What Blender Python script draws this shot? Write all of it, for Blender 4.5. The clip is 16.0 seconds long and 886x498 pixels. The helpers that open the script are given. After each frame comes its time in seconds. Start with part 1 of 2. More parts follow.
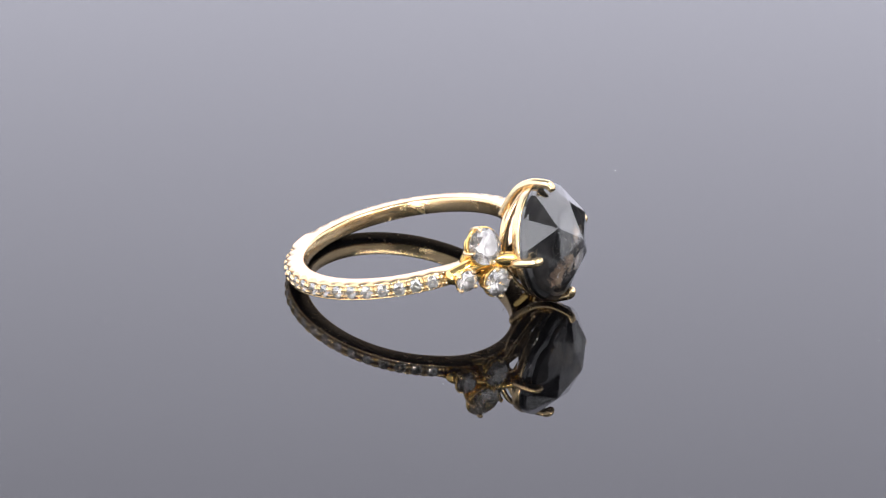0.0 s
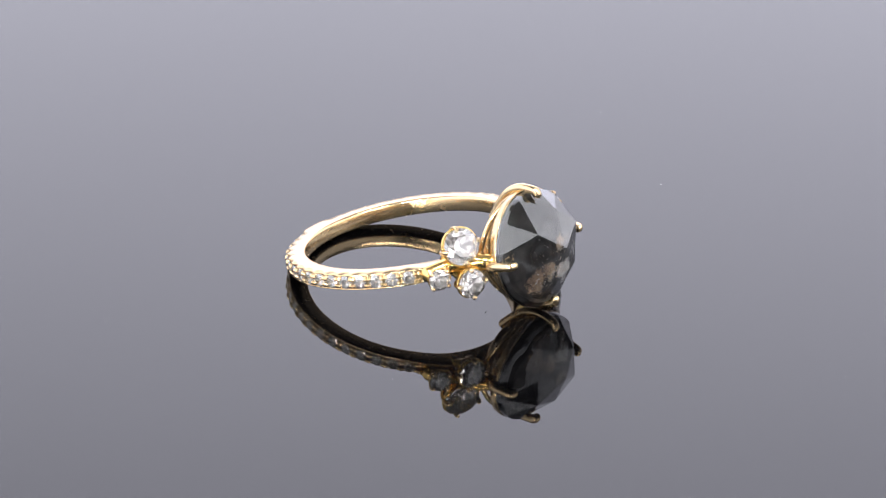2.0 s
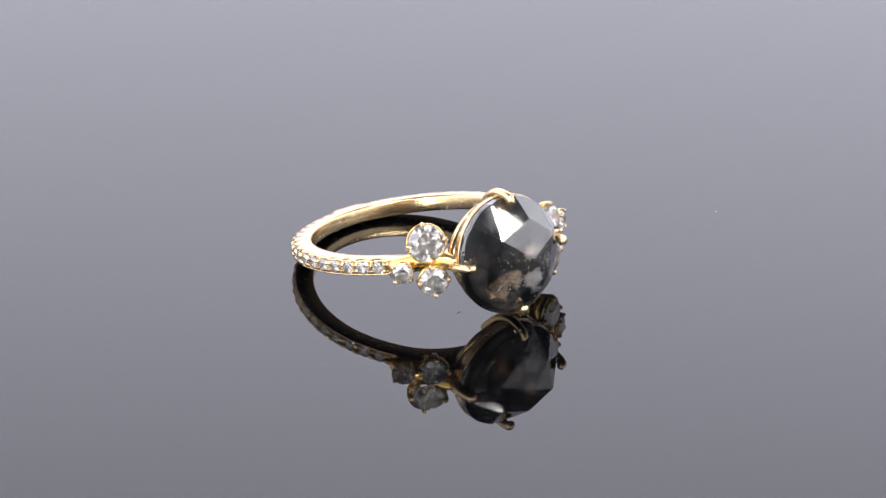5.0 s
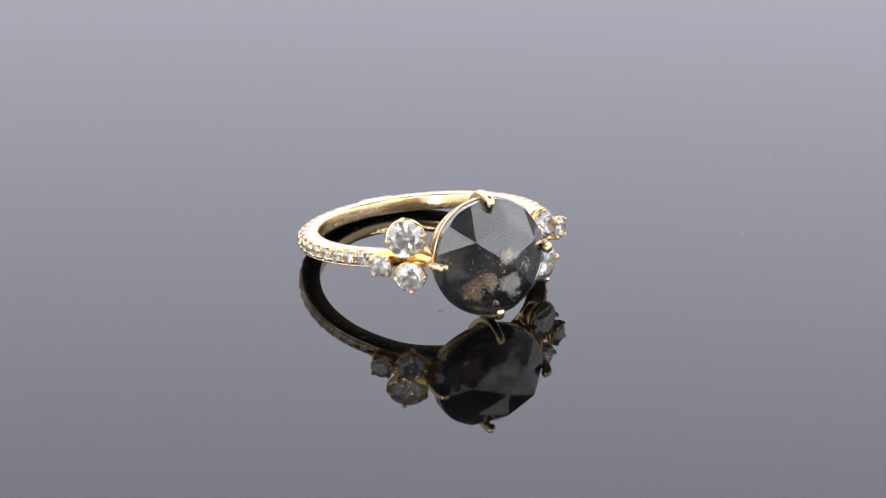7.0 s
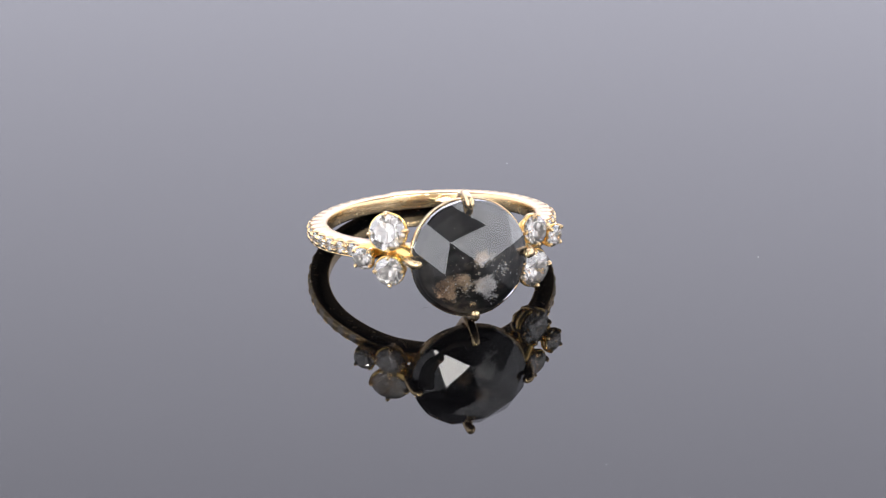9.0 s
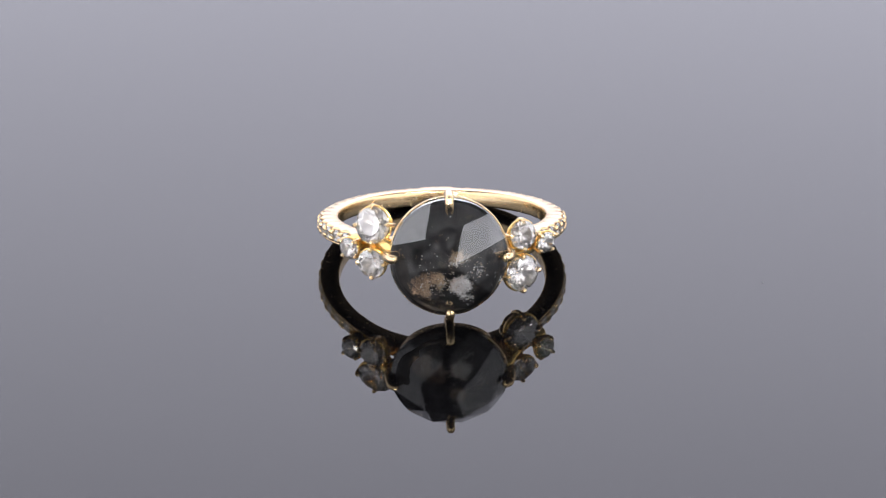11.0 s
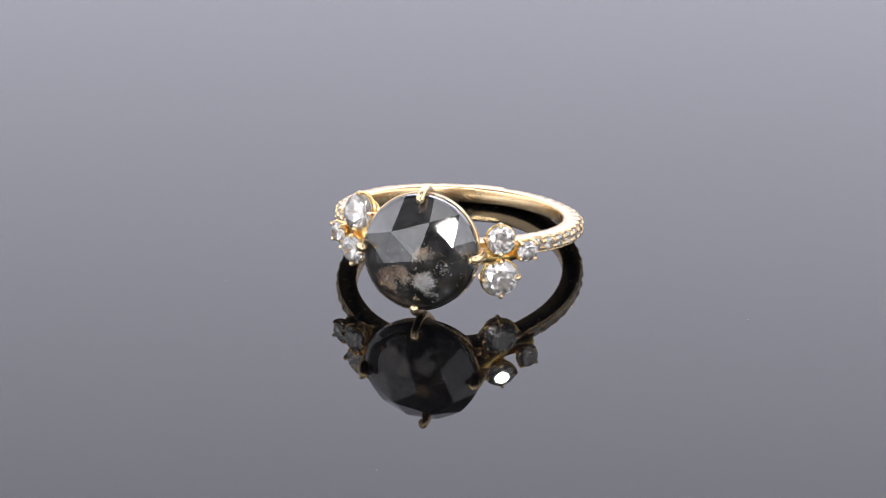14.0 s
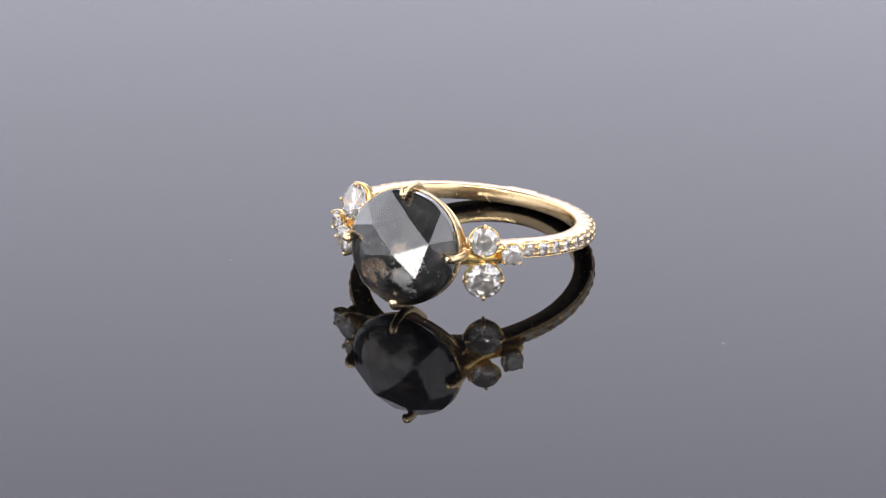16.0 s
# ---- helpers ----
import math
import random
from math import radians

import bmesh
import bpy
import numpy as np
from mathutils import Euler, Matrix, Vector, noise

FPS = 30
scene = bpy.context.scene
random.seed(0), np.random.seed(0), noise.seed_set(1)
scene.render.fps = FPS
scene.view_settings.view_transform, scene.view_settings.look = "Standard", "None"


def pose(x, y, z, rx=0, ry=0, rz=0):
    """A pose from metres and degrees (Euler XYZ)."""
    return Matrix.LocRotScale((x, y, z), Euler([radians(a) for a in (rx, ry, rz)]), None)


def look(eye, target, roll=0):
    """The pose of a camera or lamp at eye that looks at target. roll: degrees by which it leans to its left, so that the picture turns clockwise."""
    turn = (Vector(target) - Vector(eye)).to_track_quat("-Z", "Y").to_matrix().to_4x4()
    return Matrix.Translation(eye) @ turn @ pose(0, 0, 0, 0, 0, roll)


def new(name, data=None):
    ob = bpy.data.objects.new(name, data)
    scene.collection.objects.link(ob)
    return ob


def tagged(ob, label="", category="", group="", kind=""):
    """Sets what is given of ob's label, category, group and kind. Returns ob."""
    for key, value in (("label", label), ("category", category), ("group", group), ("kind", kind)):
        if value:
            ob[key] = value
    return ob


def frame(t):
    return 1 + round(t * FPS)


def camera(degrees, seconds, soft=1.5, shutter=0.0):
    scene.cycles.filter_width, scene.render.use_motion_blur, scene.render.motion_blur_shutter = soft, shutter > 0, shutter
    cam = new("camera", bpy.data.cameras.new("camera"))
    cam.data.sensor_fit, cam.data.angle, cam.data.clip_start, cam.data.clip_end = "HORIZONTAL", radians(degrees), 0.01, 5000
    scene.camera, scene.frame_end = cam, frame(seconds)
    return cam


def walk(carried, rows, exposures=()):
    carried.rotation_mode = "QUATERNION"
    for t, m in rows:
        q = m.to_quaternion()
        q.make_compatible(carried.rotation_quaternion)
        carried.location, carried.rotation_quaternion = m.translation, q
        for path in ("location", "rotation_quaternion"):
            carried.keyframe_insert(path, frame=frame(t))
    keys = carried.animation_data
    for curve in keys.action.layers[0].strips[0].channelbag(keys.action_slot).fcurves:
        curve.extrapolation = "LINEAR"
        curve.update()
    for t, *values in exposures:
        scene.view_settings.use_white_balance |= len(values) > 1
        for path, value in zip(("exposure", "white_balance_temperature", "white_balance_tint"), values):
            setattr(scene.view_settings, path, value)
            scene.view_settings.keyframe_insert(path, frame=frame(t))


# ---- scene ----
cam = camera(12.0, 16.0, soft=1.1)
MM = 0.001
EYE, AIM = (-0.002145, -0.295273, 0.141177), (-0.002145, 0.0, 0.002127)
walk(cam, [(0.0, look(EYE, AIM, -0.415)), (16.0, look(EYE, AIM, -0.415))], exposures=[(0.0, -0.05), (4.0, -0.09), (8.0, -0.13), (16.0, -0.20)])

# ---------------------------------------------------------------- world and light
world = bpy.data.worlds.new("world")
scene.world = world
world.use_nodes = True
world.node_tree.nodes["Background"].inputs["Color"].default_value = (0.5, 0.52, 0.56, 1)
world.node_tree.nodes["Background"].inputs["Strength"].default_value = 0.05

SIDE_LIGHT = 1.8       # glow put into the unseen side fabric
FRONT_LIGHT = 1.9      # glow put into the unseen front fabric beside the camera
BACK_LOW, BACK_HIGH = 3.50, 2.00      # painted glow of the rear fabric, near the table and above
ROOF_LIGHT = 1.15       # glowing panel added under the roof
SOFTBOX_LIGHT = 50.0   # tall softbox at the front
ARC_LIGHT = 240.0       # small heads on the rail added for sparkle


# ---------------------------------------------------------------- materials
def material(name):
    m = bpy.data.materials.new(name)
    m.use_nodes = True
    nt = m.node_tree
    return m, nt, nt.nodes["Principled BSDF"]


def put(sock, value):
    sock.default_value = value


def ramp(nt, fac, stops):
    r = nt.nodes.new("ShaderNodeValToRGB")
    el = r.color_ramp.elements
    while len(el) < len(stops):
        el.new(0.5)
    for e, (p, c) in zip(el, stops):
        e.position, e.color = p, (*c, 1)
    nt.links.new(fac, r.inputs["Fac"])
    return r.outputs["Color"]


def noise_tex(nt, scale, detail=4, rough=0.55, coords="Object"):
    tc = nt.nodes.new("ShaderNodeTexCoord")
    n = nt.nodes.new("ShaderNodeTexNoise")
    put(n.inputs["Scale"], scale), put(n.inputs["Detail"], detail), put(n.inputs["Roughness"], rough)
    nt.links.new(tc.outputs[coords], n.inputs["Vector"])
    return n.outputs["Fac"]


def bump(nt, b, height, strength, distance):
    n = nt.nodes.new("ShaderNodeBump")
    put(n.inputs["Strength"], strength), put(n.inputs["Distance"], distance)
    nt.links.new(height, n.inputs["Height"])
    nt.links.new(n.outputs["Normal"], b.inputs["Normal"])


def gold_material(name, rough, tone):
    m, nt, b = material(name)
    put(b.inputs["Metallic"], 1.0)
    c = ramp(nt, noise_tex(nt, 900, 3), [(0.3, [v * 0.94 for v in tone]), (0.7, tone)])
    nt.links.new(c, b.inputs["Base Color"])
    r = ramp(nt, noise_tex(nt, 1500, 5), [(0.3, (rough * 0.9,) * 3), (0.75, (rough * 1.15,) * 3)])
    nt.links.new(r, b.inputs["Roughness"])
    bump(nt, b, noise_tex(nt, 420, 3), 0.22, 0.00004)
    return m


GOLD = gold_material("polished_yellow_gold", 0.25, (0.82, 0.62, 0.365))
GOLD_SEAT = gold_material("rich_yellow_gold", 0.2, (0.88, 0.62, 0.23))

DIAMOND, nt, b = material("clear_diamond")
put(b.inputs["Base Color"], (1.0, 0.955, 0.915, 1)), put(b.inputs["Roughness"], 0.015)
put(b.inputs["IOR"], 2.4), put(b.inputs["Transmission Weight"], 0.92)

CLOUD, nt, b = material("clouded_dark_diamond_heart")
ground_tone = ramp(nt, noise_tex(nt, 420, 6, 0.65), [(0.35, (0.005, 0.005, 0.006)), (0.55, (0.024, 0.022, 0.021)), (0.75, (0.13, 0.10, 0.075))])
grains = ramp(nt, noise_tex(nt, 11000, 6, 0.9), [(0.38, (0, 0, 0)), (0.52, (1, 1, 1))])
tc, sep = nt.nodes.new("ShaderNodeTexCoord"), nt.nodes.new("ShaderNodeSeparateXYZ")
nt.links.new(tc.outputs["Object"], sep.inputs[0])
flat = nt.nodes.new("ShaderNodeCombineXYZ")
nt.links.new(sep.outputs["X"], flat.inputs["X"]), nt.links.new(sep.outputs["Z"], flat.inputs["Z"])
slope = nt.nodes.new("ShaderNodeVectorMath")    # tan specks on one side turn white on the other
slope.operation = "DOT_PRODUCT"
nt.links.new(flat.outputs[0], slope.inputs[0])
put(slope.inputs[1], (250.0, 0, -200.0))
blend = nt.nodes.new("ShaderNodeMath")
blend.operation = "MULTIPLY_ADD"
nt.links.new(noise_tex(nt, 3500, 4), blend.inputs[0])
put(blend.inputs[1], 0.7)
nt.links.new(slope.outputs["Value"], blend.inputs[2])
fleck_tone = ramp(nt, blend.outputs[0], [(0.15, (0.33, 0.22, 0.145)), (0.5, (0.66, 0.49, 0.33)), (0.85, (0.97, 0.97, 0.97))])
total = None
for x, z, size, amount in ((0.7, -1.9, 1.3, 0.9), (-2.1, -2.1, 1.25, 0.95), (-1.1, -1.6, 1.3, 0.75), (0.5, 0.1, 1.0, 0.55), (2.1, -0.7, 0.9, 0.35), (1.2, -2.9, 0.9, 0.5), (0.55, -1.5, 0.9, 0.8)):
    far = nt.nodes.new("ShaderNodeVectorMath")
    far.operation = "DISTANCE"
    nt.links.new(flat.outputs[0], far.inputs[0])
    put(far.inputs[1], (x * MM, 0, z * MM))
    near = nt.nodes.new("ShaderNodeMapRange")
    for key, value in (("From Min", size * MM), ("From Max", 0.0), ("To Min", 0.0), ("To Max", amount)):
        put(near.inputs[key], value)
    nt.links.new(far.outputs["Value"], near.inputs["Value"])
    if total is None:
        total = near.outputs["Result"]
    else:
        most = nt.nodes.new("ShaderNodeMath")
        most.operation = "MAXIMUM"
        nt.links.new(total, most.inputs[0]), nt.links.new(near.outputs["Result"], most.inputs[1])
        total = most.outputs[0]
haze = nt.nodes.new("ShaderNodeMath")          # ragged edges of the cloudy patches
haze.operation = "MULTIPLY_ADD"
nt.links.new(noise_tex(nt, 1000, 6, 0.75), haze.inputs[0])
put(haze.inputs[1], 1.05)
half_total = nt.nodes.new("ShaderNodeMath")
half_total.operation = "MULTIPLY"
nt.links.new(total, half_total.inputs[0])
put(half_total.inputs[1], 0.5)
nt.links.new(half_total.outputs[0], haze.inputs[2])
patches = ramp(nt, haze.outputs[0], [(0.64, (0, 0, 0)), (0.76, (1, 1, 1))])
m2 = nt.nodes.new("ShaderNodeMath")
m2.operation = "MULTIPLY"
nt.links.new(grains, m2.inputs[0]), nt.links.new(patches, m2.inputs[1])
tone = nt.nodes.new("ShaderNodeMix")
tone.data_type = "RGBA"
nt.links.new(m2.outputs[0], tone.inputs["Factor"])
nt.links.new(ground_tone, tone.inputs[6])
nt.links.new(fleck_tone, tone.inputs[7])
nt.links.new(tone.outputs[2], b.inputs["Base Color"])
put(b.inputs["Roughness"], 0.32), put(b.inputs["IOR"], 1.3)
bump(nt, b, noise_tex(nt, 6000, 4), 0.5, 0.00004)

STONE, nt, b = material("salt_and_pepper_diamond")
c = ramp(nt, noise_tex(nt, 300, 5, 0.6), [(0.3, (0.84, 0.845, 0.86)), (0.7, (0.97, 0.97, 0.98))])
nt.links.new(c, b.inputs["Base Color"])
put(b.inputs["Roughness"], 0.02), put(b.inputs["IOR"], 1.45), put(b.inputs["Transmission Weight"], 1.0)
put(b.inputs["Coat Weight"], 1.0), put(b.inputs["Coat IOR"], 1.85), put(b.inputs["Coat Roughness"], 0.02)
bump(nt, b, noise_tex(nt, 2500, 3), 0.05, 0.00002)

FLECK, nt, b = material("pale_mineral_inclusion")
oi = nt.nodes.new("ShaderNodeNewGeometry")
c = ramp(nt, oi.outputs["Random Per Island"], [(0.0, (0.50, 0.36, 0.24)), (0.4, (0.75, 0.65, 0.54)), (1.0, (0.95, 0.96, 0.97))])
nt.links.new(c, b.inputs["Base Color"])
put(b.inputs["Roughness"], 0.28), put(b.inputs["Metallic"], 0.2)

ACRYLIC, nt, b = material("black_gloss_acrylic")
c = ramp(nt, noise_tex(nt, 60, 4), [(0.3, (0.0008, 0.0008, 0.001)), (0.7, (0.0016, 0.0016, 0.0019))])
nt.links.new(c, b.inputs["Base Color"])
put(b.inputs["Roughness"], 0.008), put(b.inputs["IOR"], 1.40)

DUST, nt, b = material("grey_dust")
c = ramp(nt, noise_tex(nt, 9000, 2), [(0.3, (0.3, 0.3, 0.3)), (0.7, (0.5, 0.5, 0.5))])
nt.links.new(c, b.inputs["Base Color"])
put(b.inputs["Roughness"], 0.9)

LINT, nt, b = material("dark_lint")
c = ramp(nt, noise_tex(nt, 9000, 2), [(0.3, (0.06, 0.06, 0.06)), (0.7, (0.15, 0.15, 0.15))])
nt.links.new(c, b.inputs["Base Color"])
put(b.inputs["Roughness"], 0.8)

CLOTH_DARK, nt, b = material("dark_grey_cloth")
c = ramp(nt, noise_tex(nt, 40, 5), [(0.3, (0.03, 0.03, 0.033)), (0.7, (0.055, 0.055, 0.06))])
nt.links.new(c, b.inputs["Base Color"])
put(b.inputs["Roughness"], 0.95)


GREY_CLOTH, nt, b = material("mid_grey_cloth")
c = ramp(nt, noise_tex(nt, 40, 5), [(0.3, (0.10, 0.10, 0.105)), (0.7, (0.15, 0.15, 0.155))])
nt.links.new(c, b.inputs["Base Color"])
put(b.inputs["Roughness"], 0.95)


def glow(name, colour, strength):
    m, nt, b = material(name)
    put(b.inputs["Base Color"], (0.8, 0.8, 0.8, 1)), put(b.inputs["Roughness"], 0.8)
    put(b.inputs["Emission Color"], (*colour, 1)), put(b.inputs["Emission Strength"], strength)
    return m


HOTSPOT_FABRIC = glow("hotspot_glow_fabric", (0.95, 0.945, 1.11), 1.0)
nt = HOTSPOT_FABRIC.node_tree
tc, sep = nt.nodes.new("ShaderNodeTexCoord"), nt.nodes.new("ShaderNodeSeparateXYZ")
nt.links.new(tc.outputs["Object"], sep.inputs[0])
def profile(coord, lo, hi, stops):
    """A smooth run of brightness along one axis of the fabric."""
    span = nt.nodes.new("ShaderNodeMapRange")
    put(span.inputs["From Min"], lo), put(span.inputs["From Max"], hi)
    nt.links.new(sep.outputs[coord], span.inputs["Value"])
    return ramp(nt, span.outputs["Result"], [((p - lo) / (hi - lo), (v, v, v)) for p, v in stops])


# painted glow, no lamp behind: broad hot spot low down and a little to one side
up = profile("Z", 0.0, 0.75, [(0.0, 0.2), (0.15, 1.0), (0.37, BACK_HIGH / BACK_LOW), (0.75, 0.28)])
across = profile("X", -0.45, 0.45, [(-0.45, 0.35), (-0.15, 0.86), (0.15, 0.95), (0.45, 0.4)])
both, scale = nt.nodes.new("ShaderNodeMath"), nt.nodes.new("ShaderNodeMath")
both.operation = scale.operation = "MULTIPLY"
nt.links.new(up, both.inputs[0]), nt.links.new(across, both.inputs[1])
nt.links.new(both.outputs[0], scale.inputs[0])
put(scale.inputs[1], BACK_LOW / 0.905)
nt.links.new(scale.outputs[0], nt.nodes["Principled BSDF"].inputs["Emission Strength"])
put(nt.nodes["Principled BSDF"].inputs["Base Color"], (0.3, 0.3, 0.32, 1))
# side and front fabric glow by themselves; no lamps stand behind them
SIDE_GLOW_FABRIC = glow("side_glow_fabric", (0.96, 0.96, 1.04), SIDE_LIGHT)
put(SIDE_GLOW_FABRIC.node_tree.nodes["Principled BSDF"].inputs["Base Color"], (0.3, 0.3, 0.31, 1))
FRONT_GLOW_FABRIC = glow("front_glow_fabric", (0.97, 0.97, 1.02), FRONT_LIGHT)
put(FRONT_GLOW_FABRIC.node_tree.nodes["Principled BSDF"].inputs["Base Color"], (0.3, 0.3, 0.31, 1))
ROOF_GLOW = glow("added_roof_glow", (0.97, 0.97, 1.03), ROOF_LIGHT)
SOFTBOX = glow("lit_softbox_fabric", (1.0, 0.98, 0.95), SOFTBOX_LIGHT)
SPARKLE_HEAD = glow("sparkle_head_glow", (1.0, 0.97, 0.92), ARC_LIGHT)


# ---------------------------------------------------------------- mesh helpers
def mesh_of(name, verts, faces, mat, smooth=False, recalc=False):
    me = bpy.data.meshes.new(name)
    me.from_pydata([tuple(v) for v in verts], [], faces)
    if recalc:
        bm = bmesh.new()
        bm.from_mesh(me)
        bmesh.ops.recalc_face_normals(bm, faces=bm.faces)
        bm.to_mesh(me)
        bm.free()
    if smooth:
        for p in me.polygons:
            p.use_smooth = True
    me.materials.append(mat)
    return me


def piece(name, me, parent, m=None, label=""):
    ob = new(name, me)
    ob.parent = parent
    if m is not None:
        ob.matrix_basis = m
    return tagged(ob, label) if label else ob


def part(name, bm, mat, parent, label="", smooth=False):
    me = bpy.data.meshes.new(name)
    bm.to_mesh(me)
    bm.free()
    if smooth:
        for p in me.polygons:
            p.use_smooth = True
    me.materials.append(mat)
    return piece(name, me, parent, None, label)


def box_bm(x0, y0, z0, x1, y1, z1, bevel=0.0):
    bm = bmesh.new()
    m = Matrix.LocRotScale(((x0 + x1) / 2, (y0 + y1) / 2, (z0 + z1) / 2), None, (x1 - x0, y1 - y0, z1 - z0))
    bmesh.ops.create_cube(bm, size=1, matrix=m)
    if bevel:
        bmesh.ops.bevel(bm, geom=bm.edges[:], offset=bevel, segments=2, affect="EDGES")
    return bm


def smooth_path(points, n):
    """Catmull-Rom through the points, n samples a span."""
    p = [Vector(q) for q in points]
    p = [2 * p[0] - p[1]] + p + [2 * p[-1] - p[-2]]
    out = []
    for i in range(1, len(p) - 2):
        for k in range(n):
            t = k / n
            a, b_, c_, d = p[i - 1:i + 3]
            out.append(0.5 * (2 * b_ + (c_ - a) * t + (2 * a - 5 * b_ + 4 * c_ - d) * t * t + (3 * b_ - a - 3 * c_ + d) * t ** 3))
    return out + [p[-2]]


def tube(path, radii, sides=10, closed=False, flat=1.0, side_axis=None):
    """Verts and faces of a tube; radii along the path; rounded ends; flat squeezes it along its second axis."""
    path = [Vector(q) for q in path]
    n = len(path)
    rad = [radii(i / (n - 1)) if callable(radii) else radii for i in range(n)]
    verts, faces = [], []
    ref = side_axis or Vector((0.3, 0.5, 0.81))
    tang = []
    for i in range(n):
        a, c = (path[(i - 1) % n], path[(i + 1) % n]) if closed else (path[max(i - 1, 0)], path[min(i + 1, n - 1)])
        tang.append((c - a).normalized())
    rows = []
    if not closed:
        for k in (0.15, 0.55, 0.85):
            s = math.sqrt(1 - (1 - k) ** 2)
            rows.append((path[0] - tang[0] * rad[0] * (1 - k), tang[0], rad[0] * s))
    rows += list(zip(path, tang, rad))
    if not closed:
        for k in (0.85, 0.55, 0.15):
            s = math.sqrt(1 - (1 - k) ** 2)
            rows.append((path[-1] + tang[-1] * rad[-1] * (1 - k), tang[-1], rad[-1] * s))
    for c, t, r in rows:
        u = (ref - t * ref.dot(t)).normalized()
        v = t.cross(u)
        for j in range(sides):
            a = 2 * math.pi * j / sides
            verts.append(c + u * (r * math.cos(a)) + v * (r * flat * math.sin(a)))
    m = len(rows)
    for i in range(m if closed else m - 1):
        for j in range(sides):
            k = (j + 1) % sides
            i2 = (i + 1) % m
            faces.append((i * sides + j, i * sides + k, i2 * sides + k, i2 * sides + j))
    if not closed:
        faces.append(tuple(range(sides))[::-1])
        faces.append(tuple((m - 1) * sides + j for j in range(sides)))
    return verts, faces


def tube_mesh(name, path, radii, mat, **kw):
    v, f = tube(path, radii, **kw)
    return mesh_of(name, v, f, mat, True, True)


def frame_to(place, normal, up=(0, 0, 1), spin=0.0):
    """The pose at place whose z axis is normal."""
    n = Vector(normal).normalized()
    x = Vector(up).cross(n).normalized()
    y = n.cross(x)
    m = Matrix((x, y, n)).transposed().to_4x4()
    m.translation = place
    return m @ pose(0, 0, 0, 0, 0, spin)


def brilliant(name, d, mat):
    """A round brilliant of diameter d, girdle at z = 0, table up."""
    r = d / 2
    ring = lambda rr, z, n, off: [Vector((rr * math.cos(2 * math.pi * (i + off) / n), rr * math.sin(2 * math.pi * (i + off) / n), z)) for i in range(n)]
    v = ring(0.57 * r, 0.31 * r, 8, 0) + ring(0.80 * r, 0.20 * r, 8, 0.5)
    v += ring(r, 0.03 * r, 16, 0) + ring(r, -0.02 * r, 16, 0) + ring(0.23 * r, -0.68 * r, 8, 0.5) + [Vector((0, 0, -0.86 * r))]
    T, K, G, H, L, C = 0, 8, 16, 32, 48, 56
    f = [tuple(range(8))]
    for i in range(8):
        j, h = (i + 1) % 8, (i - 1) % 8
        f += [(T + i, K + i, T + j)]
        f += [(T + i, K + h, G + 2 * i), (T + i, G + 2 * i, K + i)]
        f += [(K + i, G + 2 * i, G + 2 * i + 1), (K + i, G + 2 * i + 1, G + (2 * i + 2) % 16)]
        f += [(L + i, H + 2 * i + 1, H + 2 * i), (L + i, H + (2 * i + 2) % 16, H + 2 * i + 1)]
        f += [(C, L + i, H + 2 * i), (C, H + 2 * i, L + h)]
    for i in range(16):
        j = (i + 1) % 16
        f.append((G + i, H + i, H + j, G + j))
    return mesh_of(name, v, f, mat, False, True)


# ---------------------------------------------------------------- the setting: a small unseen tent, assumed from the reflections
def slab(name, x0, y0, z0, x1, y1, z1, mat, label, category):
    me = bpy.data.meshes.new(name)
    bm = box_bm(x0, y0, z0, x1, y1, z1)
    bm.to_mesh(me)
    bm.free()
    me.materials.append(mat)
    return tagged(new(name, me), label, category, kind="structure")


HALF, BACK, FRONT, TOP, LOW = 0.45, 0.55, -0.50, 0.75, -0.006
FRONT_FROM = 0.002
slab("ground", -0.6, -0.62, LOW - 0.03, 0.6, 0.62, LOW, CLOTH_DARK, "dark cloth-covered table under the black plate", "table top")
# rear wall glows by itself, with the light's falloff painted in
slab("wall_back", -HALF, BACK, LOW, HALF, BACK + 0.01, TOP, HOTSPOT_FABRIC, "white fabric tent wall with a low hot spot painted into its glow", "backdrop")
# bands out of view, heights set by what stone and gold should reflect
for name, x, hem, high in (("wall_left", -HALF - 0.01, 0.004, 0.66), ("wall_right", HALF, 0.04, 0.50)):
    slab(name, x, FRONT, LOW, x + 0.01, BACK + 0.01, hem, CLOTH_DARK, "unseen dark band low on the tent side, shaping reflections", "tent wall")
    slab(name + "_upper", x, FRONT, hem, x + 0.01, BACK + 0.01, high, SIDE_GLOW_FABRIC, "unseen self-glowing white band on the tent side, shaping reflections", "tent wall")
    slab(name + "_top", x, FRONT, high, x + 0.01, BACK + 0.01, TOP, GREY_CLOTH, "unseen grey band high on the tent side, shaping reflections", "tent wall")
# dark slabs added out of view to keep front-facing facets dark
slab("wall_front", -HALF, FRONT - 0.01, LOW, HALF, FRONT, FRONT_FROM, CLOTH_DARK, "unseen dark strip along the foot of the tent front", "tent wall")
slab("wall_front_dark_panel", -0.23, FRONT - 0.01, FRONT_FROM, 0.18, FRONT, TOP, CLOTH_DARK, "unseen dark panel behind the camera, keeping front reflections dark", "tent wall")
slab("wall_front_dark_strip", 0.18, FRONT - 0.01, FRONT_FROM, HALF, FRONT, 0.07, CLOTH_DARK, "unseen dark strip low on the tent front, shaping reflections", "tent wall")
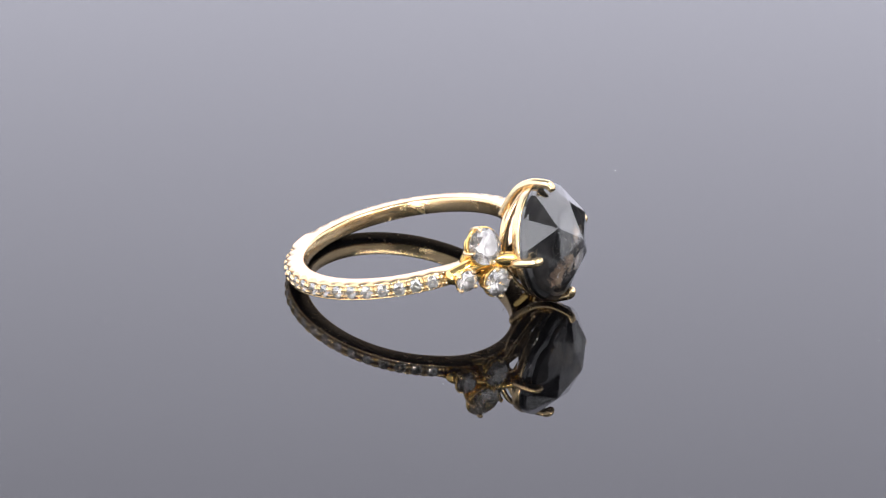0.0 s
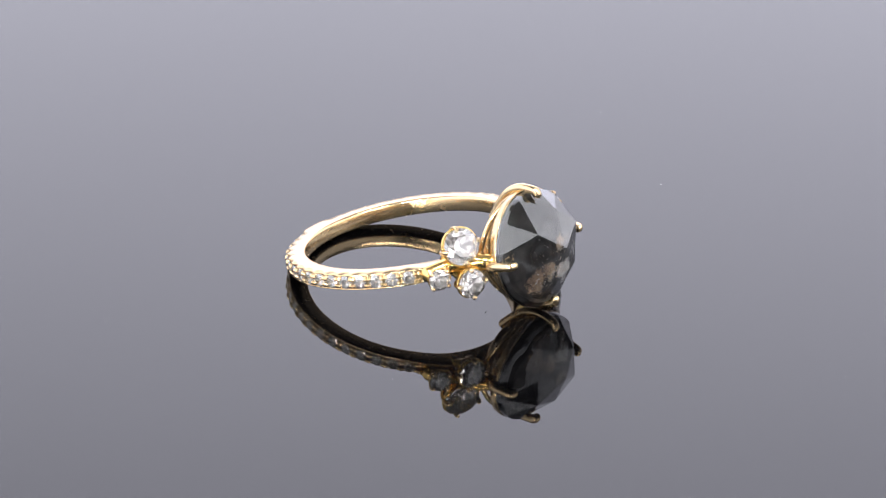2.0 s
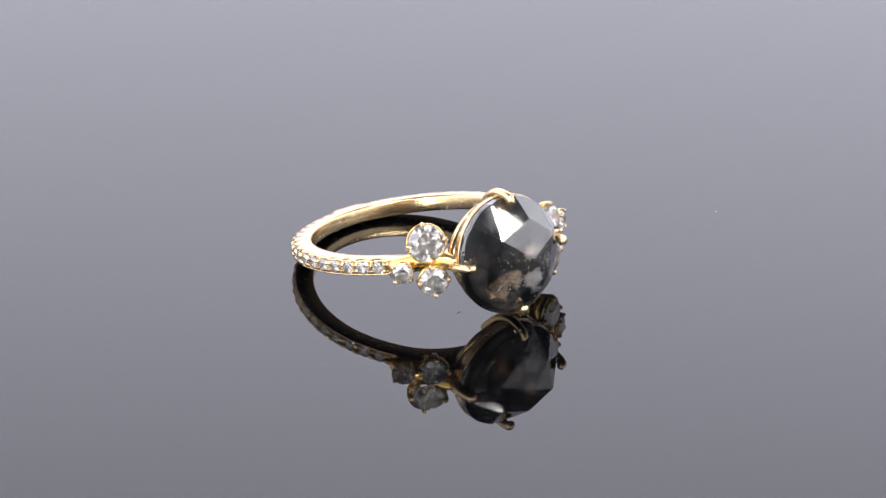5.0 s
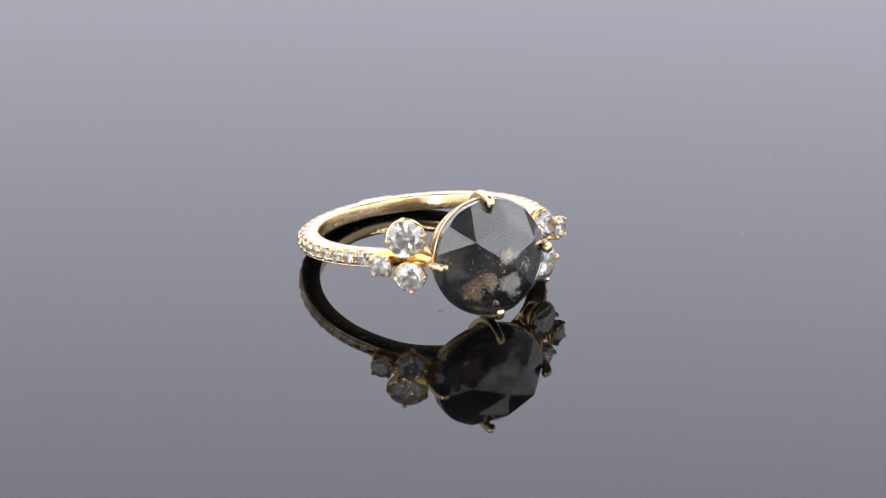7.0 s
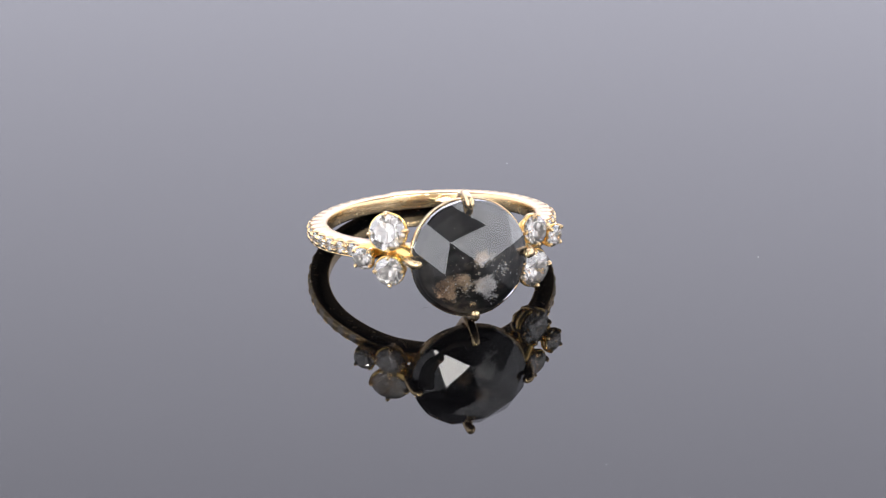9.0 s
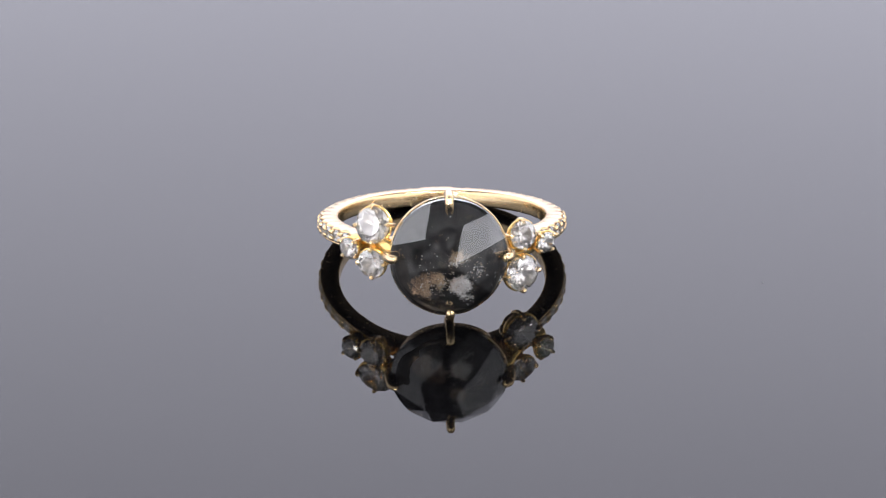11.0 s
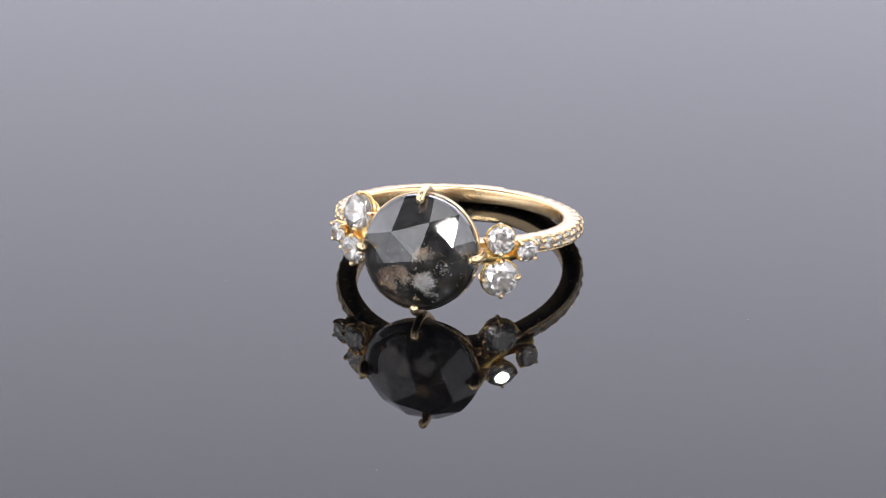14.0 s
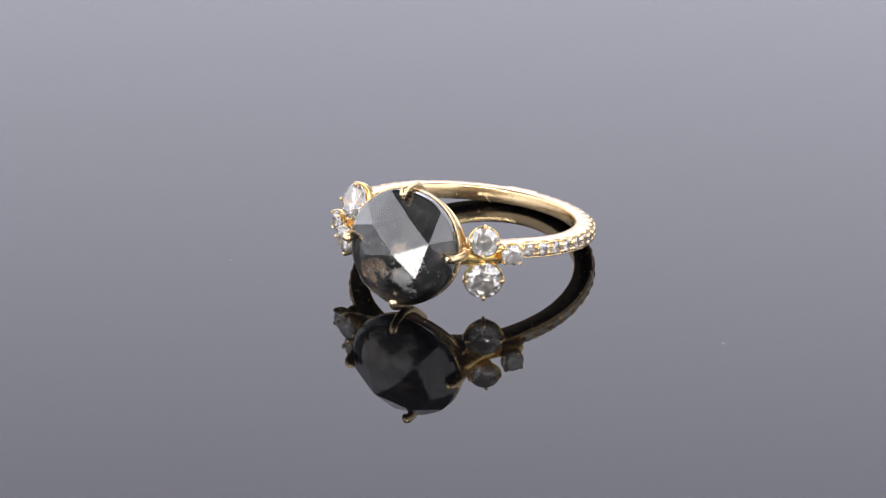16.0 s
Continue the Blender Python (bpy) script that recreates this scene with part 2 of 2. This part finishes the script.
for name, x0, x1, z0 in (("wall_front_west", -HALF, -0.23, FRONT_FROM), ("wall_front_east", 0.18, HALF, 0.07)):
    slab(name, x0, FRONT - 0.01, z0, x1, FRONT, TOP, FRONT_GLOW_FABRIC, "unseen self-glowing white panel of the tent front, shaping reflections", "tent wall")
slab("ceiling", -HALF - 0.01, FRONT - 0.01, TOP, HALF + 0.01, BACK + 0.01, TOP + 0.01, GREY_CLOTH, "unseen grey tent roof, dim in reflections", "tent roof")


# glowing panel added out of view so upper crown facets reflect lighter
slab("added_glow_panel", 0.10, -0.33, TOP - 0.008, 0.34, 0.16, TOP - 0.002, ROOF_GLOW, "added unseen glowing panel that lightens the stone's upper facets", "photo lamp")


def softbox(place, w, h):
    """A small square softbox on a stalk, facing the ring."""
    top = tagged(new("softbox"), "small black softbox with lit white front", "photo lamp")
    top.matrix_basis = look(place, (0, 0, 0.005))
    part("shell", box_bm(-w / 2 - 0.004, -h / 2 - 0.004, 0.002, w / 2 + 0.004, h / 2 + 0.004, 0.03, 0.003), CLOTH_DARK, top)
    x, y, z = place
    low, high = (LOW, z - h * 0.3) if z < 0.1 else (z + h * 0.3, TOP)
    pole = tube_mesh("pole", [top.matrix_basis.inverted() @ Vector((x * 1.05, y * 1.05, low + (high - low) * k / 4)) for k in range(5)], 0.004, CLOTH_DARK, sides=10)
    piece("pole", pole, top)
    part("front_fabric", box_bm(-w / 2, -h / 2, -0.001, w / 2, h / 2, 0.0015, 0.0005), SOFTBOX, top, "lit white diffusing fabric")


softbox((-0.115, -0.41, 0.022), 0.046, 0.036)
softbox((-0.118, -0.41, 0.128), 0.045, 0.050)


def sparkle_arc(dist, el, azimuths, w, h, up):
    """An added, unseen bent rail that carries small square lamp heads for diamond sparkle, all facing the ring; it
    stands on posts, or hangs on rods if up.
    """
    top = tagged(new("sparkle_arc"), "added unseen curved rail with small lit square heads for diamond sparkle", "photo lamp")
    at = lambda az, d: Vector((d * math.cos(radians(el)) * math.sin(radians(az)), -d * math.cos(radians(el)) * math.cos(radians(az)), d * math.sin(radians(el))))
    lo, hi = min(azimuths) - 5, max(azimuths) + 5
    rail = [at(lo + (hi - lo) * k / 24, dist + 0.02) for k in range(25)]
    piece("rail", tube_mesh("rail", rail, 0.004, CLOTH_DARK, sides=8), top)
    for az in (lo + 2, hi - 2):
        p = at(az, dist + 0.02)
        post = [p, Vector((p.x, p.y, (p.z + (TOP if up else LOW)) / 2)), Vector((p.x, p.y, TOP if up else LOW))]
        piece("post", tube_mesh("post", post, 0.003, CLOTH_DARK, sides=8), top)
    me_box, me_lit = bpy.data.meshes.new("lamp_head"), bpy.data.meshes.new("lit_window")
    for me, bm, mat in ((me_box, box_bm(-w / 2 - 0.003, -h / 2 - 0.003, 0.002, w / 2 + 0.003, h / 2 + 0.003, 0.018, 0.002), CLOTH_DARK),
                        (me_lit, box_bm(-w / 2, -h / 2, -0.001, w / 2, h / 2, 0.0015, 0.0004), SPARKLE_HEAD)):
        bm.to_mesh(me)
        bm.free()
        me.materials.append(mat)
    for az in azimuths:
        head = piece("lamp_head", me_box, top, look(at(az, dist), (0, 0, 0.005)))
        piece("lit_window", me_lit, head, None, "lit white window of an added sparkle head")


# heads added to brighten the diamonds, at a height the centre facets miss
sparkle_arc(0.46, 56.5, (-55, -44, -33, -22, -11, 2, 13, 24, 35, 46, 57, 68), 0.019, 0.019, True)


# ---------------------------------------------------------------- the turning plate
def turning_plate():
    bm = bmesh.new()
    bmesh.ops.create_cone(bm, cap_ends=True, segments=128, radius1=0.17, radius2=0.17, depth=0.006, matrix=pose(0, 0, -0.003))
    edges = [e for e in bm.edges if all(abs(f.normal.z) < 0.5 for f in e.link_faces) is False and len({round(v.co.z, 5) for v in e.verts}) == 1]
    bmesh.ops.bevel(bm, geom=edges, offset=0.0006, segments=2, affect="EDGES")
    me = bpy.data.meshes.new("acrylic_plate")
    bm.to_mesh(me)
    bm.free()
    me.materials.append(ACRYLIC)
    plate = tagged(new("acrylic_plate", me), "round black gloss acrylic plate turning slowly, lightly dusted", "display plate")
    rnd = random.Random(4)
    grain = bmesh.new()
    bmesh.ops.create_icosphere(grain, subdivisions=1, radius=0.00006)
    for v in grain.verts:
        v.co *= rnd.uniform(0.6, 1.3)
    dust = bpy.data.meshes.new("dust_speck")
    grain.to_mesh(dust)
    grain.free()
    dust.materials.append(DUST)
    spots = [(0.022, -0.00535, 1.0), (-0.0186, -0.00383, 0.45)] + [(0.04 * rnd.uniform(-1, 1), 0.04 * rnd.uniform(-1, 1), rnd.uniform(0.2, 0.5)) for k in range(12)]
    for x, y, q in spots:
        piece("dust_speck", dust, plate, Matrix.Translation((x, y, 0.00003)) @ Matrix.Diagonal((q * rnd.uniform(1, 1.6), q, 0.6 * q, 1)))
    for path in (((-5.6, -4.35), (-5.4, -4.3), (-5.2, -4.32)),):
        hair = smooth_path([(x * MM, y * MM, 0.00003) for x, y in path], 6)
        piece("lint_hair", tube_mesh("lint_hair", hair, 0.000014, LINT, sides=5), plate, None, "fine dark lint hair")
    return plate


# ---------------------------------------------------------------- the ring
# Ring space, millimetres: x along the shoulders, y from the stone back through the hoop, z along the finger hole.
HOOP_X, HOOP_Y, HOOP_Z, R_IN, R_OUT, HALF_W = -0.12, 13.05, -0.08, 8.11, 9.62, 0.64
PAVE_FROM, PAVE_TO, PAVE_COUNT = 53.0, 168.5, 16


def step(a, b, x):
    t = min(max((x - a) / (b - a), 0), 1)
    return t * t * (3 - 2 * t)


def hoop_point(phi, r, z):
    a = radians(phi)
    return Vector((HOOP_X + r * math.sin(a), HOOP_Y - r * math.cos(a), HOOP_Z + z)) * MM


def shank_mesh():
    """The band: flat upper edge, scalloped between the claws of the pave line, plain lower edge."""
    n, verts, faces = 720, [], []
    pitch = (PAVE_TO - PAVE_FROM) / (PAVE_COUNT - 1)
    for i in range(n):
        phi = 360.0 * i / n
        q = min(phi, 360 - phi)
        on = step(46, 50, q) * (1 - step(170, 174, q))
        cut = on * max(0.0, math.cos(math.pi * (q - PAVE_FROM) / pitch) ** 2) ** 0.6      # deepest beside each stone
        groove = 0.55 * on
        w = HALF_W * (1 - 0.2 * (1 - step(30, 56, q)))
        ro = R_OUT + 0.2 * (1 - step(30, 56, q))
        top = [(ro - groove, 0.12), (ro - 0.62 * groove - 0.12 * cut, w - 0.26 * on - 0.08), (ro - (0.0 + 0.22 * cut) * on, w - 0.14 * on - 0.05),
               (ro - 0.06 - (0.14 + 0.16 * cut) * on, w - 0.08 * on - 0.02), (ro - 0.12 - (0.28 + 0.10 * cut) * on, w)]
        ring = [(R_IN, -w + 0.2), (R_IN + 0.06, -w + 0.06), (R_IN + 0.2, -w), (ro - 0.12, -w), (ro - 0.03, -w + 0.03), (ro, -w + 0.10),
                (ro - 0.1 * on - 0.12 * cut, -w + 0.18), (ro - groove, -0.30), *top, (R_IN + 0.2, w), (R_IN + 0.06, w - 0.06), (R_IN, w - 0.2)]
        verts += [hoop_point(phi, r, z) for r, z in ring]
    m = 16
    for i in range(n):
        for j in range(m):
            k, i2 = (j + 1) % m, (i + 1) % n
            faces.append((i * m + j, i * m + k, i2 * m + k, i2 * m + j))
    return mesh_of("shank", verts, faces, GOLD, True, True)


def rose_cut_mesh():
    """Rose cut: apex, six-sided crown, twelve-sided girdle line, thick girdle and a faceted back. Axis along -y."""
    at = lambda r, deg, y: Vector((r * math.cos(radians(deg)), y, r * math.sin(radians(deg)))) * MM
    v = [at(0.36, -21, -1.77)]
    v += [at(*q) for q in ((3.12, 20.5, -1.05), (2.9, 70, -0.84), (2.56, 138, -1.05), (2.5, 198, -0.945), (2.7, 258, -0.92), (2.75, 318, -0.98))]
    n = 48
    for y, r in ((0.60, 4.39), (1.02, 4.42), (1.3, 4.42), (1.5, 4.3)):
        v += [at(r, 18 + 360.0 * i / n, y) for i in range(n)]
    v += [at(2.3, 18 + 60 * i, 2.7) for i in range(6)] + [at(0, 0, 3.2)]
    G = 7
    f = []
    for ring in range(4):                    # a little fuller on its lower side
        for i in range(n):
            turn = (18 + 360.0 * i / n - 238 + 180) % 360 - 180
            full = 1 + 0.05 * (1 - step(15, 95, abs(turn)))
            p = v[G + ring * n + i]
            p.x, p.z = p.x * full, p.z * full
    for i in range(n):                       # the hand-cut girdle dips towards one side
        turn = (18 + 360.0 * i / n - 198 + 180) % 360 - 180
        v[G + i].y += 0.28 * MM * (1 - step(6, 28, abs(turn)))
    for i in range(6):                       # each outer facet is flat: its rim follows the facet's plane
        for a, s in ((v[1 + i], 8 * i), (v[1 + (i + 1) % 6], 8 * i + 4)):
            p, q = v[G + s % n].copy(), v[G + (s + 4) % n].copy()
            nor = (p - a).cross(q - a)
            for k in (1, 2, 3):
                w = v[G + (s + k) % n]
                w.y = a.y - ((w.x - a.x) * nor.x + (w.z - a.z) * nor.z) / nor.y
    for i in range(6):
        j = (i + 1) % 6
        a, b_ = 1 + i, 1 + j
        f.append((0, b_, a))
        g = [G + (8 * i + k) % n for k in range(9)]
        f += [(a, b_, g[4])]
        f += [(a, *g[0:5])]
        f += [(b_, *g[4:9])]
    for s in range(3):
        for i in range(n):
            j = (i + 1) % n
            f.append((G + s * n + i, G + s * n + j, G + (s + 1) * n + j, G + (s + 1) * n + i))
    B, P = G + 3 * n, G + 4 * n
    for i in range(6):
        j = (i + 1) % 6
        g = [B + (8 * i + k) % n for k in range(9)]
        f += [(P + i, P + j, P + 6), (P + i, P + j, g[4]), (P + i, *g[0:5]), (P + j, *g[4:9])]
    return mesh_of("center_stone", v, f, STONE, False, True)


def heart_mesh():
    """The clouded heart under the clear skin of the stone: a lumpy lens that follows the crown."""
    verts, faces = [], []
    rows, n = 22, 72
    seed = Vector((3.1, 0.7, 9.2))
    for back in (False, True):
        for k in range(rows + 1):
            r = 4.0 * k / rows
            for i in range(n):
                a = 2 * math.pi * i / n
                x, z = r * math.cos(a), r * math.sin(a)
                lump = noise.fractal(Vector((x, z, 5.0 * back)) * 0.9 + seed, 1.0, 2.0, 4)
                if back:
                    y = 1.3 + 1.0 * (1 - (r / 4.0) ** 2)
                else:
                    y = -0.95 + 0.22 * r + 0.30 * max(r - 2.4, 0) + 0.38 * lump * (1 - (r / 4.0) ** 4)
                    y = min(y, 1.2)
                turn = (math.degrees(a) - 238 + 180) % 360 - 180
                full = 0.99 + 0.12 * (1 - step(25, 110, abs(turn)))
                verts.append(Vector((x * full, y if r < 3.99 else 1.2, z * full)) * MM)
    row = (rows + 1) * n
    for side in (0, 1):
        for k in range(rows):
            for i in range(n):
                j = (i + 1) % n
                q = (k * n + i, k * n + j, (k + 1) * n + j, (k + 1) * n + i)
                faces.append(tuple(side * row + c for c in (q if side else q[::-1])))
    return mesh_of("heart", verts, faces, CLOUD, True)


def inclusions_mesh():
    """Pale flakes in loose clouds close over the heart."""
    rnd = random.Random(5)
    verts, faces = [], []
    clouds = ((0.6, -2.0, 0.75, 200), (-2.0, -2.1, 0.7, 140), (0.5, 0.1, 0.6, 70), (-0.7, -1.7, 0.7, 110), (2.2, -0.8, 0.7, 70), (1.2, -2.9, 0.5, 70), (0, 0, 2.2, 130))
    for cx, cz, spread, count in clouds:
        for k in range(count):
            x, z = rnd.gauss(cx, spread * 0.6), rnd.gauss(cz, spread * 0.45)
            r = math.hypot(x, z)
            if r > 3.6:
                continue
            y = -1.25 + 0.24 * r + 0.33 * max(r - 2.4, 0) + rnd.uniform(0.0, 0.4)
            c = Vector((x, y, z)) * MM
            s = rnd.uniform(0.03, 0.10) * MM
            base = len(verts)
            for q in range(4):
                verts.append(c + Vector((rnd.uniform(-1, 1), rnd.uniform(-1, 1), rnd.uniform(-1, 1))) * s)
            faces += [(base, base + 1, base + 2), (base, base + 2, base + 3), (base, base + 3, base + 1), (base + 1, base + 3, base + 2)]
    return mesh_of("inclusions", verts, faces, FLECK, False, True)


def lathe(name, profile, mat, n=96):
    """A ring turned round the stone's axis from a closed outline of (radius, depth)."""
    k = len(profile)
    verts = [Vector((r * math.cos(2 * math.pi * i / n), y, r * math.sin(2 * math.pi * i / n))) * MM for i in range(n) for r, y in profile]
    faces = [(i * k + j, i * k + (j + 1) % k, (i + 1) % n * k + (j + 1) % k, (i + 1) % n * k + j) for i in range(n) for j in range(k)]
    return mesh_of(name, verts, faces, mat, True, True)


def ring_around(r, y):
    return [Vector((r * math.cos(a), y, r * math.sin(a))) * MM for a in [2 * math.pi * i / 72 for i in range(72)]]


def side_gem(ring, place, normal, d, gem_mesh, spin, claws):
    """A small brilliant in an open gold seat with claws, on its shoulder of the ring."""
    m = frame_to(Vector(place) * MM, normal, (0, 0, 1))
    r = d / 2 * MM
    gem = piece("side_diamond", gem_mesh, ring, m @ pose(0, 0, 0, 0, 0, 11), "clear round brilliant diamond in gold claws")
    wall = ((1.03, -0.10), (1.08, -0.16), (1.05, -0.34), (0.84, -0.66), (0.76, -0.66), (0.90, -0.34), (0.97, -0.14))   # open cup under the girdle
    k, n = len(wall), 32
    verts = [Vector((q * r * math.cos(2 * math.pi * i / n), q * r * math.sin(2 * math.pi * i / n), z * r)) for i in range(n) for q, z in wall]
    faces = [(i * k + j, i * k + (j + 1) % k, (i + 1) % n * k + (j + 1) % k, (i + 1) % n * k + j) for i in range(n) for j in range(k)]
    piece("seat_ring", mesh_of("seat_ring", verts, faces, GOLD_SEAT, True, True), ring, m)
    path = [Vector((0.52 * r * math.cos(a), 0.52 * r * math.sin(a), -0.95 * r)) for a in [2 * math.pi * i / 24 for i in range(24)]]
    piece("seat_base", tube_mesh("seat_base", path, 0.16 * r + 0.00006, GOLD_SEAT, sides=8, closed=True), ring, m)
    t = 0.10 * MM + 0.02 * r
    claw = tube_mesh("claw", smooth_path([(0.70 * r, 0, -1.0 * r), (0.98 * r, 0, -0.55 * r), (1.03 * r, 0, 0.0), (0.97 * r, 0, 0.15 * r), (0.86 * r, 0, 0.21 * r)], 5),
                     lambda u: t * (1.35 - 0.9 * max(u - 0.85, 0) / 0.15), GOLD, sides=8)
    for k in range(claws):
        piece("claw", claw, ring, m @ pose(0, 0, 0, 0, 0, spin + 360 * k / claws))
    return gem


def diamond_ring():
    ring = tagged(new("diamond_ring"), "yellow gold ring with dark rose-cut stone, lying on its side", "ring")
    piece("shank", shank_mesh(), ring, None, "polished yellow gold band with grooved edge")
    stone = piece("center_stone", rose_cut_mesh(), ring, None, "dark grey translucent rose-cut diamond with pale specks")
    piece("heart", heart_mesh(), stone, None, "cloudy black heart with tan and white patches")
    tagged(piece("inclusions", inclusions_mesh(), stone, None, "pale tan and white specks"), kind="stuff")
    # head: rails and prongs
    piece("gallery_wall", lathe("gallery_wall", ((4.43, 1.26), (4.49, 1.30), (4.50, 1.40), (4.46, 1.86), (4.36, 1.94), (4.20, 1.94), (4.12, 1.84), (4.32, 1.52), (4.43, 1.36)), GOLD), ring, None, "flat gold wall round the stone")
    for k, (a0, a1) in enumerate(((90, 180), (90, 0), (270, 180), (270, 360))):
        arc = []
        for i in range(17):
            u = i / 16
            a, rr = radians(a0 + (a1 - a0) * u), (4.12 - 0.3 * u if a0 == 90 else 4.1 - 0.5 * u)
            arc.append(Vector((rr * math.cos(a), 2.05 + 1.4 * u ** 1.3, rr * math.sin(a))) * MM)
        piece("gallery_arc", tube_mesh("gallery_arc", arc, 0.21 * MM, GOLD, sides=10), ring)
    piece("base_rail", tube_mesh("base_rail", ring_around(2.6, 3.5), 0.36 * MM, GOLD, sides=12, closed=True), ring)
    prong_path = smooth_path([Vector(q) * MM for q in ((2.2, 4.4, 0), (3.4, 3.5, 0), (4.25, 2.6, 0), (4.65, 1.6, 0), (4.64, 0.75, 0), (4.5, 0.10, 0), (4.24, -0.10, 0))], 6)
    prong = tube_mesh("prong", prong_path, lambda u: (0.40 - 0.06 * u) * MM, GOLD, sides=12)
    for k in range(4):
        piece("prong", prong, ring, pose(0, 0, 0, 0, -90 * k, 0))
    # shoulders: three brilliants a side, the second side turned half round
    big, mid, small = brilliant("big_brilliant", 2.85 * MM, DIAMOND), brilliant("mid_brilliant", 2.25 * MM, DIAMOND), brilliant("small_brilliant", 1.7 * MM, DIAMOND)
    for s in (1, -1):
        places = ((-5.74, 3.35, 1.90), (-5.87, 2.81, -0.98), (-7.54, 4.48, -0.18)) if s > 0 else ((-5.66, 3.52, 2.08), (-5.70, 2.88, -1.06), (-7.54, 4.25, -0.12))
        for (x, y, z), az, d, me, spin, claws in zip(places, (28, 27, 38), (2.85, 2.25, 1.7), (big, mid, small), (95, -90, 45), (4, 4, 4)):
            n = Vector((-math.sin(radians(az)) * s, -math.cos(radians(az)), s * (0.15 + 0.05 * s if z > 0.5 else -0.10 if z < -0.5 else 0) - (0.14 if abs(z) < 0.5 else 0)))
            side_gem(ring, (x * s, y, z * s), n, d, me, spin, claws)
            foot = Vector((x * s * 0.86, y + 2.4, z * s * 0.2))
            top = Vector((x * s, y, z * s)) - n * (d * 0.46 + 0.55)
            piece("strut", tube_mesh("strut", smooth_path([foot * MM, (foot * 0.5 + top * 0.5) * MM, top * MM], 4), 0.45 * MM, GOLD_SEAT, sides=8), ring)
        path = smooth_path([Vector(q) * MM for q in ((-7.0 * s, 5.9, 0), (-5.6 * s, 4.3, 0.4 * s), (-4.7 * s, 2.9, 0.35 * s), (-4.2 * s, 2.1, 0.15 * s))], 6)
        piece("shoulder", tube_mesh("shoulder", path, 0.66 * MM, GOLD_SEAT, sides=10), ring)
    # pave line with claws between the stones
    pave = brilliant("pave_brilliant", 1.12 * MM, DIAMOND)
    bead = tube_mesh("bead", smooth_path([Vector(q) * MM for q in ((0, -0.10, -0.40), (0, -0.17, -0.19), (0, -0.26, -0.02), (0, -0.34, 0.01))], 2), 0.14 * MM, GOLD, sides=7)
    count = PAVE_COUNT
    pitch = (PAVE_TO - PAVE_FROM) / (count - 1)
    out = lambda p: (hoop_point(p, 1, 0) - hoop_point(p, 0, 0)).normalized()
    for s in (1, -1):
        for k in range(count + 1):
            phi = PAVE_FROM + pitch * k
            if k < count:
                piece("pave_diamond", pave, ring, frame_to(hoop_point(s * phi, R_OUT - 0.10, -0.07), out(s * phi), (0, 0, 1), 20 * k))
            for g in (s * (phi - pitch / 2) - 0.85, s * (phi - pitch / 2) + 0.85):
                for side in (1, -1):
                    m = frame_to(hoop_point(g, R_OUT + 0.02, 0.52 if side > 0 else 0.03 - HALF_W), out(g), (0, 0, 1)) @ pose(0, 0, 0, 0, 0, 0 if side > 0 else 180)
                    piece("bead", bead, ring, m)
    return ring


plate = turning_plate()
ring = diamond_ring()


# ---------------------------------------------------------------- the turn
RING_AT = pose(-0.002885, -0.00809, 0.005310, 0, 0, -6.58) @ pose(0, 0, 0, -11.87, 0, 0) @ pose(0, 0, 0, 0, 0.41, 0)


def motions():
    times = [0.25 * k for k in range(65)]
    turn = lambda t: pose(0, 0, 0, 0, 0, 71.70 - 5.731 * t)
    walk(plate, [(t, turn(t)) for t in times])
    walk(ring, [(t, turn(t) @ RING_AT) for t in times])


motions()
